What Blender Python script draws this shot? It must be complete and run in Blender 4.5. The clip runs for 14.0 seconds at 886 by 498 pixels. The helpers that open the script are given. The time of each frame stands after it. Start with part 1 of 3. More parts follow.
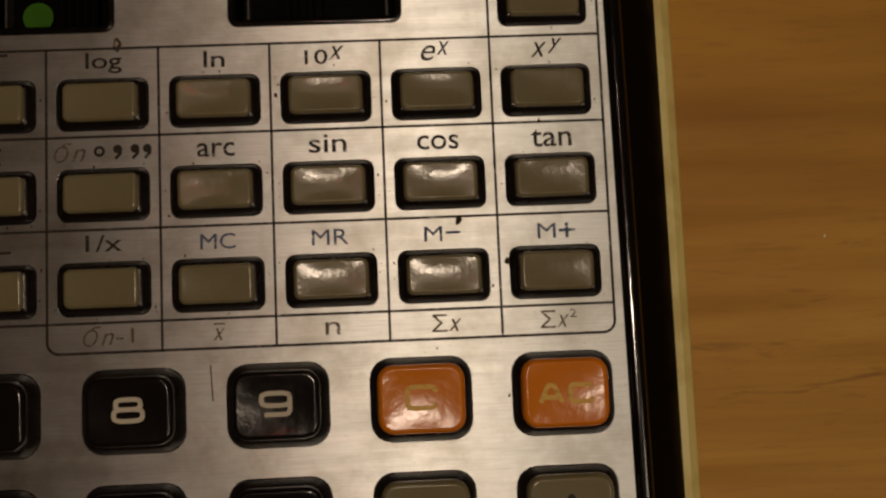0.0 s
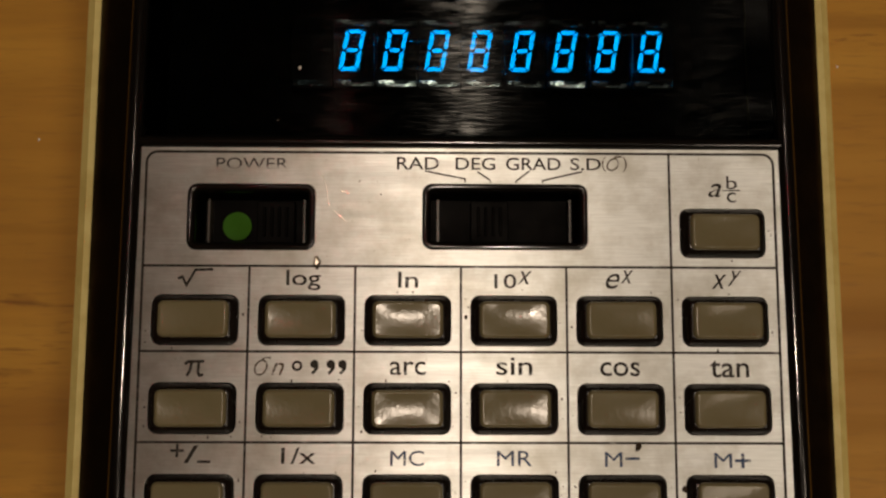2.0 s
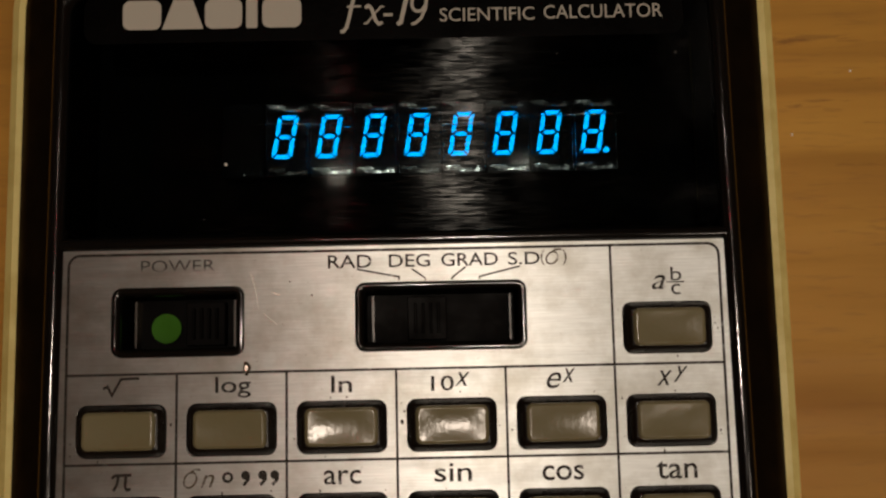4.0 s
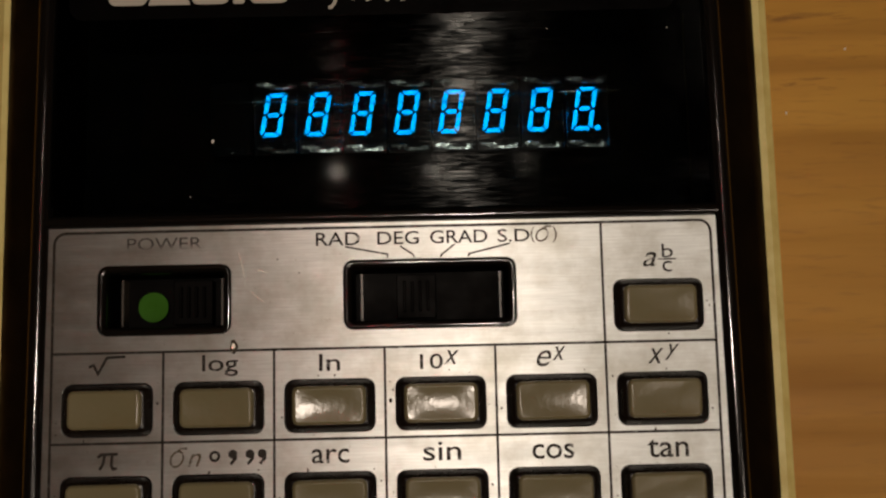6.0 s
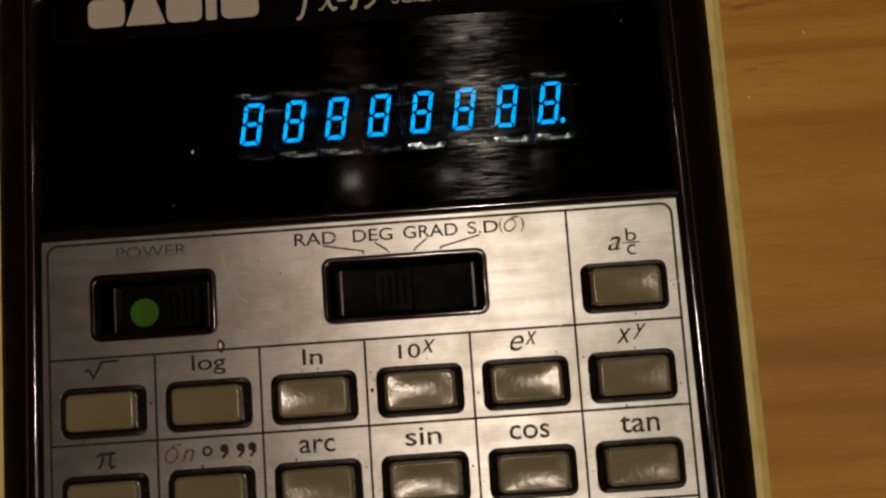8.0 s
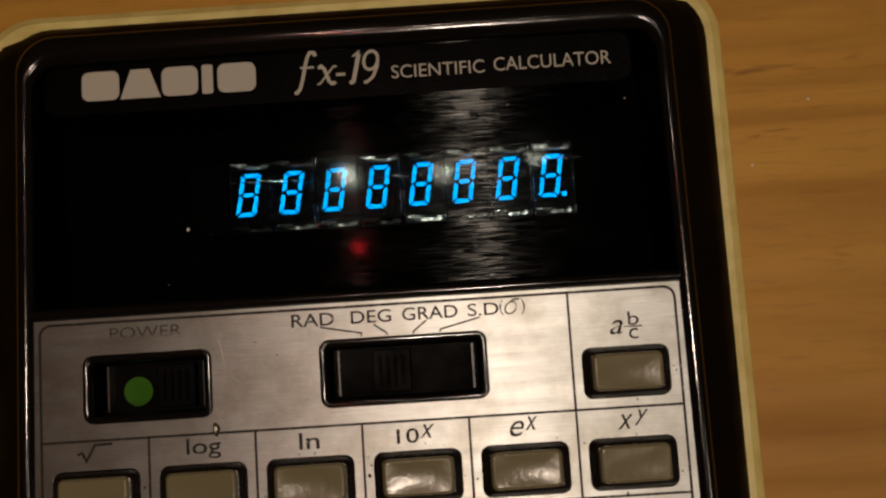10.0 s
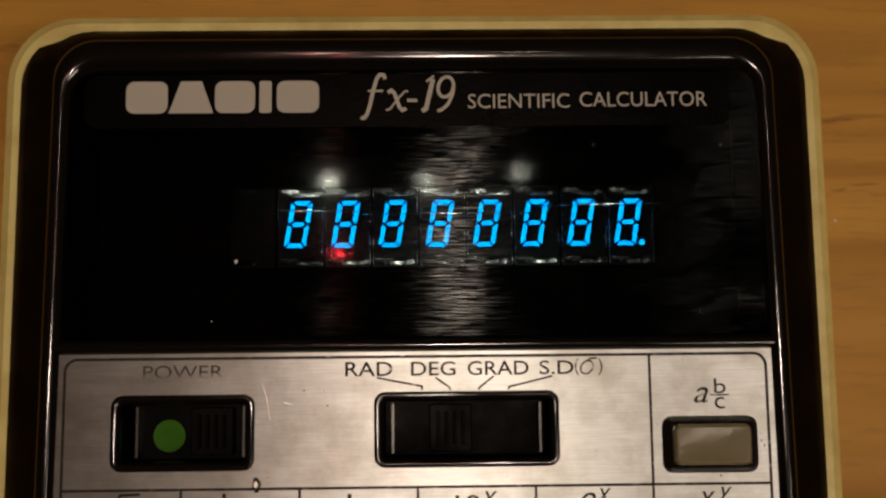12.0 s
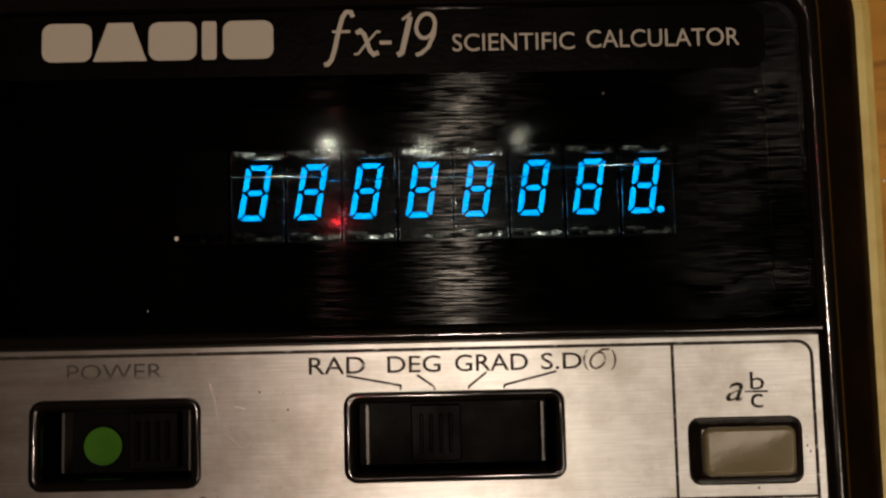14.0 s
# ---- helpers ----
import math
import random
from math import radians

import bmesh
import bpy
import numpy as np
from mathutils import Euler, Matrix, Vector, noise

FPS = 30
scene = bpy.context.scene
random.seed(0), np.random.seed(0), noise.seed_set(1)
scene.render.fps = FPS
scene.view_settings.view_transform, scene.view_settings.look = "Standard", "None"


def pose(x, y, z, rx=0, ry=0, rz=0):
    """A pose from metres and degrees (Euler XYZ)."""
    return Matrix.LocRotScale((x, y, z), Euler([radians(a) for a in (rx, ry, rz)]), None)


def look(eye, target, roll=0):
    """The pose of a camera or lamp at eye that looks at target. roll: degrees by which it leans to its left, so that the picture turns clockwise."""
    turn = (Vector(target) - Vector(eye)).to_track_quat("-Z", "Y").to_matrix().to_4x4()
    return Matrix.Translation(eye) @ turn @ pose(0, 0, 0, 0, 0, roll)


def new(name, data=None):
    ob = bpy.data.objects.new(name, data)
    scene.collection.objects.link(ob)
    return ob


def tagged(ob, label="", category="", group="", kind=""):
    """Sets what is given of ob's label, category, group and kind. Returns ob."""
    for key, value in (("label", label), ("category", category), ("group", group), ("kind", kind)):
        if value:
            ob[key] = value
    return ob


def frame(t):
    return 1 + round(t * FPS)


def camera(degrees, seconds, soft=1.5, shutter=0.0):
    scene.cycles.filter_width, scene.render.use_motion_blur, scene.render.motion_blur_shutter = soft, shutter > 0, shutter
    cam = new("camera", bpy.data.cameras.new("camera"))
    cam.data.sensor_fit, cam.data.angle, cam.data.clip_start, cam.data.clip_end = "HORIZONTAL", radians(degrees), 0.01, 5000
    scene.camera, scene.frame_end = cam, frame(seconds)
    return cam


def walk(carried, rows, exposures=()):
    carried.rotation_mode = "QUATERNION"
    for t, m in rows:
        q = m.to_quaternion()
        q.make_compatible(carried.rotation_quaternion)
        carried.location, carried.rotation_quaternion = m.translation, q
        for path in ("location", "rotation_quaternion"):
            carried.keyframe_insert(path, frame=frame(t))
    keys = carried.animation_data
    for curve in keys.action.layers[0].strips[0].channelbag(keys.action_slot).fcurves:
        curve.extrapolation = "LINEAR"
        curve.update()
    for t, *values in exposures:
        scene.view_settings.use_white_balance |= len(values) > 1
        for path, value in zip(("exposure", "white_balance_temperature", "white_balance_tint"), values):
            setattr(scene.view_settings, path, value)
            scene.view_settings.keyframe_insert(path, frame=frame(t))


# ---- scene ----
U = 0.0009          # one drawing unit of the calculator, in metres
TABLE = 0.75        # height of the table top
TALL = 21.0         # calculator height, in drawing units
FACE = TABLE + TALL * U

cam = camera(45.0, 14.0, soft=2.3)
PATH = [
    (0, 14.13, -36.23, 117.95, 6.01, -1.92, -2.42),
    (0.5, 8.96, -38.81, 120.63, 7.18, -2.38, -1.88),
    (1, 1.95, -38.13, 119.38, 7.04, -1.33, -0.97),
    (1.5, -0.81, -26.59, 123.26, 6.91, -1.52, 0.06),
    (2, -3.68, -14.69, 124.92, 7.65, -0.74, 0.16),
    (2.5, -0.95, -4.50, 124.99, 7.49, -0.89, -0.70),
    (2.7, 4.37, -3.76, 123.11, 7.73, 0.04, -1.40),
    (4.8, 5.05, -1.66, 120.89, 7.21, -0.42, -0.90),
    (5, 5.21, -1.52, 119.67, 7.15, 0.01, -0.80),
    (5.5, 5.03, -3.65, 119.49, 7.26, 0.02, -0.98),
    (6, 6.19, -4.41, 120.55, 7.27, -0.13, -1.29),
    (6.5, 12.64, -15.22, 124.92, 7.18, -1.42, -1.77),
    (6.8, 9.92, -14.13, 123.54, 6.83, 1.09, -2.15),
    (7, 13.57, -21.49, 121.76, 8.31, 1.79, -4.09),
    (7.5, 10.49, -10.71, 123.09, 7.76, 1.49, -3.79),
    (8, 11.87, -6.74, 125.81, 7.53, 1.38, -3.92),
    (8.5, 16.53, -2.56, 128.40, 6.96, 1.42, -4.28),
    (9, 16.84, 0.11, 128.16, 7.12, 1.71, -4.61),
    (9.2, 15.37, 3.23, 128.50, 6.89, 1.51, -4.35),
    (11.3, 6.41, 5.51, 116.00, 6.99, -1.19, -1.37),
    (11.5, 2.40, 6.32, 115.37, 7.36, -2.12, -0.65),
    (12, 1.08, 10.30, 114.63, 7.41, -0.83, -0.61),
    (12.5, -2.72, 10.98, 113.75, 7.94, -1.03, -0.38),
    (13, -1.85, 12.36, 113.01, 7.26, -1.35, -0.40),
    (13.2, 0.30, 11.72, 111.17, 6.45, -0.78, -0.63),
    (13.5, 1.77, 11.58, 109.46, 6.90, -1.15, -0.88),
    (14, 3.28, 13.33, 95.80, 5.54, -0.63, -1.27),
]
walk(cam, [(t, pose(x * U, y * U, FACE + z * U, rx, ry, rz)) for t, x, y, z, rx, ry, rz in PATH],
     exposures=[(0, -0.45, 6380, 8), (0.8, -0.4, 6330, 8), (2.5, -0.05, 6100, 7), (5, 0.0, 5800, 7), (6, 0.0, 5800, 7), (7, -0.2, 6050, 8), (9.2, -0.12, 6150, 9), (11.3, 0.0, 6050, 11), (14, 0.03, 6150, 11)])

# ---- light ----
world = bpy.data.worlds.new("night")
scene.world = world
world.use_nodes = True
world.node_tree.nodes["Background"].inputs[0].default_value = (0.01, 0.008, 0.006, 1)
world.node_tree.nodes["Background"].inputs[1].default_value = 0.2
WARM = (1.0, 0.77, 0.57)
LAMPS = [(-0.150, 0.335, 1.0), (0.002, 0.332, 0.6), (0.147, 0.345, 0.3)]       # small heads on the bar
MAIN_AND_FILL = [(0.050, 0.020, 26.5, 0.035), (0.640, -0.420, 33.0, 0.300)]            # round lamps: source of the window streak, and an added fill for the right
LAMP_Z = FACE + 1.55
for lx, ly, watts, size in [(*lamp, 0.012) for lamp in LAMPS] + MAIN_AND_FILL:
    data = bpy.data.lights.new("bulb_light", "SPOT")
    data.energy, data.color, data.shadow_soft_size = watts, WARM, size
    data.spot_size, data.spot_blend = radians(110), 0.6
    new("bulb_light", data).matrix_world = look((lx, ly, LAMP_Z), (lx * 0.3, ly * 0.3, TABLE))


# ---- materials ----
def material(name):
    m = bpy.data.materials.new(name)
    m.use_nodes = True
    return m, m.node_tree.nodes, m.node_tree.links, m.node_tree.nodes["Principled BSDF"]


def setv(node, **values):
    for key, value in values.items():
        node.inputs[key.replace("_", " ")].default_value = value


def coords(nodes, links, scale, kind="Object"):
    tc, mp = nodes.new("ShaderNodeTexCoord"), nodes.new("ShaderNodeMapping")
    mp.inputs["Scale"].default_value = scale
    links.new(tc.outputs[kind], mp.inputs["Vector"])
    return mp.outputs["Vector"]


def noise_node(nodes, links, scale, detail=4, rough=0.6, kind="Object", distort=0.0):
    n = nodes.new("ShaderNodeTexNoise")
    n.inputs["Scale"].default_value = 1.0
    n.inputs["Detail"].default_value = detail
    n.inputs["Roughness"].default_value = rough
    n.inputs["Distortion"].default_value = distort
    links.new(coords(nodes, links, scale, kind), n.inputs["Vector"])
    return n.outputs["Fac"]


def ramp(nodes, links, fac, stops):
    r = nodes.new("ShaderNodeValToRGB")
    while len(r.color_ramp.elements) < len(stops):
        r.color_ramp.elements.new(0.5)
    for e, (p, c) in zip(r.color_ramp.elements, stops):
        e.position, e.color = p, (*c, 1) if len(c) == 3 else c
    links.new(fac, r.inputs[0])
    return r.outputs[0]


def span(nodes, links, fac, a, b, lo, hi):
    r = nodes.new("ShaderNodeMapRange")
    for k, v in zip(("From Min", "From Max", "To Min", "To Max"), (a, b, lo, hi)):
        r.inputs[k].default_value = v
    links.new(fac, r.inputs["Value"])
    return r.outputs[0]


def mixed(nodes, links, fac, a, b, blend="MIX"):
    m = nodes.new("ShaderNodeMix")
    m.data_type, m.blend_type = "RGBA", blend
    for sock, v in ((m.inputs[0], fac), (m.inputs[6], a), (m.inputs[7], b)):
        if isinstance(v, (int, float)):
            sock.default_value = v
        elif isinstance(v, tuple):
            sock.default_value = (*v, 1)
        else:
            links.new(v, sock)
    return m.outputs[2]


def bump(nodes, links, fac, strength, distance, bsdf):
    b = nodes.new("ShaderNodeBump")
    b.inputs["Strength"].default_value, b.inputs["Distance"].default_value = strength, distance
    links.new(fac, b.inputs["Height"])
    links.new(b.outputs[0], bsdf.inputs["Normal"])
    return b


def plastic(name, colour, rough, fleck=0.15, dirt=(0.5, 0.45, 0.35), relief=0.1, fine=2500, spec=0.5):
    """Moulded plastic: fine grain, grease patches in the gloss, faint mottling of the colour."""
    m, nodes, links, p = material(name)
    a = noise_node(nodes, links, (fine,) * 3, 3)
    b = noise_node(nodes, links, (180,) * 3, 4)
    dark = tuple(c * (1 - fleck) * d / max(dirt) for c, d in zip(colour, dirt))
    links.new(mixed(nodes, links, span(nodes, links, b, 0.45, 0.75, 0, 1), colour, dark), p.inputs["Base Color"])
    links.new(span(nodes, links, b, 0.3, 0.7, rough * 0.75, rough * 1.35), p.inputs["Roughness"])
    p.inputs["Specular IOR Level"].default_value = spec
    bump(nodes, links, a, relief, 0.00005, p)
    return m


def brushed_aluminium():
    m, nodes, links, p = material("brushed_aluminium")
    streak = noise_node(nodes, links, (220, 6000, 1), 4, 0.7)
    wide = noise_node(nodes, links, (60, 700, 1), 3)
    stain = noise_node(nodes, links, (130, 130, 1), 5, 0.65)
    pits = noise_node(nodes, links, (1500, 1500, 1), 3, 0.7)
    base = ramp(nodes, links, streak, [(0.3, (0.74, 0.77, 0.76)), (0.7, (0.95, 0.98, 0.97))])
    base = mixed(nodes, links, span(nodes, links, stain, 0.44, 0.68, 0, 0.7), base, (0.50, 0.49, 0.43))
    base = mixed(nodes, links, span(nodes, links, pits, 0.66, 0.74, 0, 0.5), base, (0.30, 0.26, 0.20))
    links.new(base, p.inputs["Base Color"])
    p.inputs["Metallic"].default_value = 1.0
    links.new(span(nodes, links, wide, 0.3, 0.7, 0.45, 0.52), p.inputs["Roughness"])
    p.inputs["Anisotropic"].default_value = 0.94
    p.inputs["Anisotropic Rotation"].default_value = 0.25
    tan = nodes.new("ShaderNodeTangent")
    tan.direction_type, tan.uv_map = "UV_MAP", "flat"
    links.new(tan.outputs[0], p.inputs["Tangent"])
    bump(nodes, links, streak, 0.3, 0.00002, p)
    return m


def wood():
    m, nodes, links, p = material("oiled_wood")
    grain = noise_node(nodes, links, (10, 230, 60), 5, 0.5, distort=0.9)
    broad = noise_node(nodes, links, (7, 38, 10), 4, 0.55, distort=0.9)
    fleck = noise_node(nodes, links, (150, 1300, 60), 4, 0.6)
    mark = noise_node(nodes, links, (90, 560, 40), 4, 0.6, distort=0.6)
    zone = noise_node(nodes, links, (16, 42, 10), 2, 0.5)
    base = ramp(nodes, links, broad, [(0.30, (0.33, 0.152, 0.015)), (0.52, (0.45, 0.228, 0.023)), (0.72, (0.55, 0.30, 0.036))])
    base = mixed(nodes, links, span(nodes, links, grain, 0.42, 0.70, 0, 0.5), base, (0.27, 0.125, 0.015))
    spots = nodes.new("ShaderNodeMath")
    spots.operation = "MULTIPLY"
    links.new(span(nodes, links, mark, 0.58, 0.72, 0, 0.7), spots.inputs[0])
    links.new(span(nodes, links, zone, 0.48, 0.60, 0, 1), spots.inputs[1])
    base = mixed(nodes, links, spots.outputs[0], base, (0.15, 0.055, 0.008))
    base = mixed(nodes, links, span(nodes, links, fleck, 0.54, 0.74, 0, 0.42), base, (0.24, 0.11, 0.02))
    links.new(base, p.inputs["Base Color"])
    links.new(span(nodes, links, grain, 0.3, 0.7, 0.5, 0.65), p.inputs["Roughness"])
    p.inputs["Specular IOR Level"].default_value = 0.3
    bump(nodes, links, grain, 0.25, 0.0002, p)
    return m


def ink(name, colour, worn=0.0, rough=0.5):
    """Screen-printed ink; worn: the share that has rubbed off."""
    m, nodes, links, p = material(name)
    setv(p, Base_Color=(*colour, 1), Roughness=rough, Specular_IOR_Level=0.15)
    if worn:
        out = nodes["Material Output"]
        clear, mix = nodes.new("ShaderNodeBsdfTransparent"), nodes.new("ShaderNodeMixShader")
        n = noise_node(nodes, links, (900, 2200, 1), 4, 0.7)
        links.new(span(nodes, links, n, 0.62 - 0.5 * worn, 0.78 - 0.5 * worn, 0.05, 0.85), mix.inputs[0])
        links.new(p.outputs[0], mix.inputs[1])
        links.new(clear.outputs[0], mix.inputs[2])
        links.new(mix.outputs[0], out.inputs["Surface"])
    return m


def half_worn_ink():
    """Ink rubbed away along the lower edge of a word."""
    m, nodes, links, p = material("half_worn_ink")
    setv(p, Base_Color=(0.03, 0.022, 0.016, 1), Roughness=0.5)
    out = nodes["Material Output"]
    clear, mix = nodes.new("ShaderNodeBsdfTransparent"), nodes.new("ShaderNodeMixShader")
    tc, sep = nodes.new("ShaderNodeTexCoord"), nodes.new("ShaderNodeSeparateXYZ")
    links.new(tc.outputs["Generated"], sep.inputs[0])
    n = noise_node(nodes, links, (700, 700, 1), 3)
    add = nodes.new("ShaderNodeMath")
    add.operation = "MULTIPLY_ADD"
    links.new(n, add.inputs[0])
    add.inputs[1].default_value = 0.5
    links.new(sep.outputs["Y"], add.inputs[2])
    links.new(span(nodes, links, add.outputs[0], 0.30, 0.75, 0.9, 0.04), mix.inputs[0])
    links.new(p.outputs[0], mix.inputs[1])
    links.new(clear.outputs[0], mix.inputs[2])
    links.new(mix.outputs[0], out.inputs["Surface"])
    return m


def window_plastic():
    """Smoked acrylic: see-through, mirror gloss by Fresnel, and fine sideways scratches that smear it."""
    m, nodes, links, p = material("smoked_acrylic")
    out = nodes["Material Output"]
    nodes.remove(p)
    clear, gloss, smear = nodes.new("ShaderNodeBsdfTransparent"), nodes.new("ShaderNodeBsdfAnisotropic"), nodes.new("ShaderNodeBsdfAnisotropic")
    clear.inputs["Color"].default_value = (0.50, 0.54, 0.54, 1)
    gloss.inputs["Roughness"].default_value = 0.045
    smear.inputs["Roughness"].default_value = 0.25
    smear.inputs["Anisotropy"].default_value = 0.87
    tan = nodes.new("ShaderNodeTangent")
    tan.direction_type, tan.uv_map = "UV_MAP", "flat"
    links.new(tan.outputs[0], smear.inputs["Tangent"])
    fres = nodes.new("ShaderNodeFresnel")
    fres.inputs["IOR"].default_value = 1.49
    first, second = nodes.new("ShaderNodeMixShader"), nodes.new("ShaderNodeMixShader")
    weak = nodes.new("ShaderNodeMath")
    weak.operation = "MULTIPLY"
    weak.inputs[1].default_value = 0.026
    links.new(fres.outputs[0], weak.inputs[0])
    links.new(weak.outputs[0], first.inputs[0])
    links.new(clear.outputs[0], first.inputs[1])
    links.new(gloss.outputs[0], first.inputs[2])
    scratch = noise_node(nodes, links, (300, 6500, 1), 5, 0.75)
    patch = noise_node(nodes, links, (70, 160, 1), 3)
    mul = nodes.new("ShaderNodeMath")
    mul.operation = "MULTIPLY"
    links.new(span(nodes, links, scratch, 0.49, 0.74, 0.0, 0.11), mul.inputs[0])
    links.new(span(nodes, links, patch, 0.40, 0.62, 0.10, 1.0), mul.inputs[1])
    links.new(mul.outputs[0], second.inputs[0])
    links.new(first.outputs[0], second.inputs[1])
    links.new(smear.outputs[0], second.inputs[2])
    links.new(second.outputs[0], out.inputs["Surface"])
    return m


def cover_glass():
    """Thin clear glass over the display cells, with a soft mirror gloss."""
    m, nodes, links, p = material("cover_glass")
    out = nodes["Material Output"]
    nodes.remove(p)
    clear, gloss, mix = nodes.new("ShaderNodeBsdfTransparent"), nodes.new("ShaderNodeBsdfAnisotropic"), nodes.new("ShaderNodeMixShader")
    gloss.inputs["Roughness"].default_value = 0.05
    fres, weak = nodes.new("ShaderNodeFresnel"), nodes.new("ShaderNodeMath")
    fres.inputs["IOR"].default_value = 1.5
    weak.operation = "MULTIPLY"
    weak.inputs[1].default_value = 1.2
    links.new(fres.outputs[0], weak.inputs[0])
    links.new(weak.outputs[0], mix.inputs[0])
    links.new(clear.outputs[0], mix.inputs[1])
    links.new(gloss.outputs[0], mix.inputs[2])
    links.new(mix.outputs[0], out.inputs["Surface"])
    wave = noise_node(nodes, links, (120, 120, 1), 2, 0.4)
    b = nodes.new("ShaderNodeBump")
    b.inputs["Strength"].default_value, b.inputs["Distance"].default_value = 0.12, 0.0001
    links.new(wave, b.inputs["Height"])
    links.new(b.outputs[0], gloss.inputs["Normal"])
    return m


def mesh_grid_metal():
    """Fine honeycomb control grid of a display cell: thin bright webs over dark holes."""
    m, nodes, links, p = material("honeycomb_grid")
    v = nodes.new("ShaderNodeTexVoronoi")
    v.feature = "DISTANCE_TO_EDGE"
    v.inputs["Scale"].default_value = 1.0
    v.inputs["Randomness"].default_value = 0.15
    links.new(coords(nodes, links, (2600, 2600, 2600)), v.inputs["Vector"])
    web = span(nodes, links, v.outputs["Distance"], 0.10, 0.16, 1, 0)
    links.new(mixed(nodes, links, web, (0.003, 0.0045, 0.006), (0.022, 0.024, 0.027)), p.inputs["Base Color"])
    links.new(web, p.inputs["Metallic"])
    p.inputs["Roughness"].default_value = 0.22
    return m


def glint_tin(name, low, high):
    """Thin wavy tin of the display cells; its patchy reflections are painted as colour."""
    m, nodes, links, p = material(name)
    glint = noise_node(nodes, links, (520, 700, 520), 4, 0.65)
    wave = noise_node(nodes, links, (800, 800, 800), 2, 0.5)
    links.new(ramp(nodes, links, glint, [(low, (0.005, 0.006, 0.007)), (high, (0.85, 0.87, 0.9))]), p.inputs["Base Color"])
    setv(p, Metallic=1.0, Roughness=0.17)
    bump(nodes, links, wave, 0.5, 0.00012, p)
    return m


def glow(name, colour, strength):
    m, nodes, links, p = material(name)
    setv(p, Base_Color=(0.02, 0.05, 0.06, 1), Emission_Color=(*colour, 1), Emission_Strength=strength)
    return m


ALU = brushed_aluminium()
WOOD = wood()
CREAM = plastic("yellowed_cream_plastic", (0.66, 0.56, 0.20), 0.5, 0.25, relief=0.15)
BLACK = plastic("black_satin_plastic", (0.0035, 0.0022, 0.0013), 0.5, 0.3, relief=0.08, spec=0.04)
GLOSS = plastic("black_gloss_plastic", (0.004, 0.0035, 0.003), 0.11, 0.3, relief=0.2, fine=900, spec=0.55)
SKIRT = plastic("dark_brown_plastic", (0.006, 0.0038, 0.0025), 0.26, 0.3)
GREY = plastic("olive_grey_plastic", (0.168, 0.146, 0.080), 0.19, 0.12, relief=0.55, fine=800, spec=0.30)
KEYBLACK = plastic("key_black_plastic", (0.006, 0.005, 0.0045), 0.13, 0.2, relief=0.4, fine=800, spec=0.4)
ORANGE = plastic("orange_plastic", (0.62, 0.185, 0.008), 0.16, 0.1, relief=0.5, fine=800, spec=0.2)
DARKBOX = plastic("matt_black_lining", (0.004, 0.004, 0.004), 0.7, 0.1, spec=0.1)
FILM = plastic("printed_dark_film", (0.0012, 0.001, 0.0009), 0.30, 0.2, relief=0.5, fine=1800, spec=0.03)
GREEN = plastic("green_paint", (0.035, 0.12, 0.005), 0.6, 0.25, spec=0.1)
LINING = plastic("worn_black_switch_plastic", (0.0016, 0.0012, 0.001), 0.45, 0.2, spec=0.03)
EDGE = plastic("worn_switch_edge", (0.05, 0.042, 0.032), 0.3, 0.3, spec=0.4)
STEEL = plastic("dull_tin", (0.30, 0.30, 0.31), 0.16, 0.3)
STEEL.node_tree.nodes["Principled BSDF"].inputs["Metallic"].default_value = 1.0
TUBE_TIN = glint_tin("tube_tin", 0.46, 0.62)
# same tin coloured darker, for the first cell that catches little light
TUBE_DARK = glint_tin("dim_tube_tin", 0.60, 0.76)
WIRE = plastic("bright_wire", (0.9, 0.9, 0.9), 0.12, 0.1, relief=0.0)
WIRE.node_tree.nodes["Principled BSDF"].inputs["Metallic"].default_value = 1.0
WINDOW = window_plastic()
COVER = cover_glass()
GRID = mesh_grid_metal()
SEGMENT = glow("blue_green_phosphor", (0.0, 0.40, 1.0), 5.0)
RED = glow("red_indicator", (1.0, 0.02, 0.03), 360.0)
INK = ink("black_ink", (0.022, 0.017, 0.012), 0.1)
INK_BLUE = ink("blue_ink", (0.05, 0.085, 0.17), 0.18)
INK_BROWN = ink("bronze_ink", (0.11, 0.085, 0.05), 0.22)
INK_FADED = half_worn_ink()
INK_WHITE = ink("warm_white_ink", (0.44, 0.41, 0.35))
INK_PALE = ink("pale_moulded_ink", (0.50, 0.46, 0.36))
INK_RUBBED = ink("rubbed_yellow_ink", (0.72, 0.46, 0.10), 0.2)
PLASTER = plastic("painted_plaster", (0.62, 0.58, 0.52), 0.9, 0.1, relief=0.1, fine=300)
BOARD = plastic("brown_floor_board", (0.16, 0.09, 0.045), 0.5, 0.3, relief=0.2, fine=400)


# ---- building helpers ----
def part(name, bm, mat, parent, label="", at=(0, 0, 0), scale=U, smooth=False):
    me = bpy.data.meshes.new(name)
    bmesh.ops.scale(bm, vec=(scale,) * 3, verts=bm.verts)
    if smooth:
        for f in bm.faces:
            f.smooth = True
    bm.to_mesh(me)
    bm.free()
    me.materials.append(mat)
    return placed(name, me, parent, label, at, scale)


def placed(name, me, parent, label="", at=(0, 0, 0), scale=U):
    ob = new(name, me)
    ob.parent = parent
    ob.location = [v * scale for v in at]
    if label:
        ob["label"] = label
    return ob


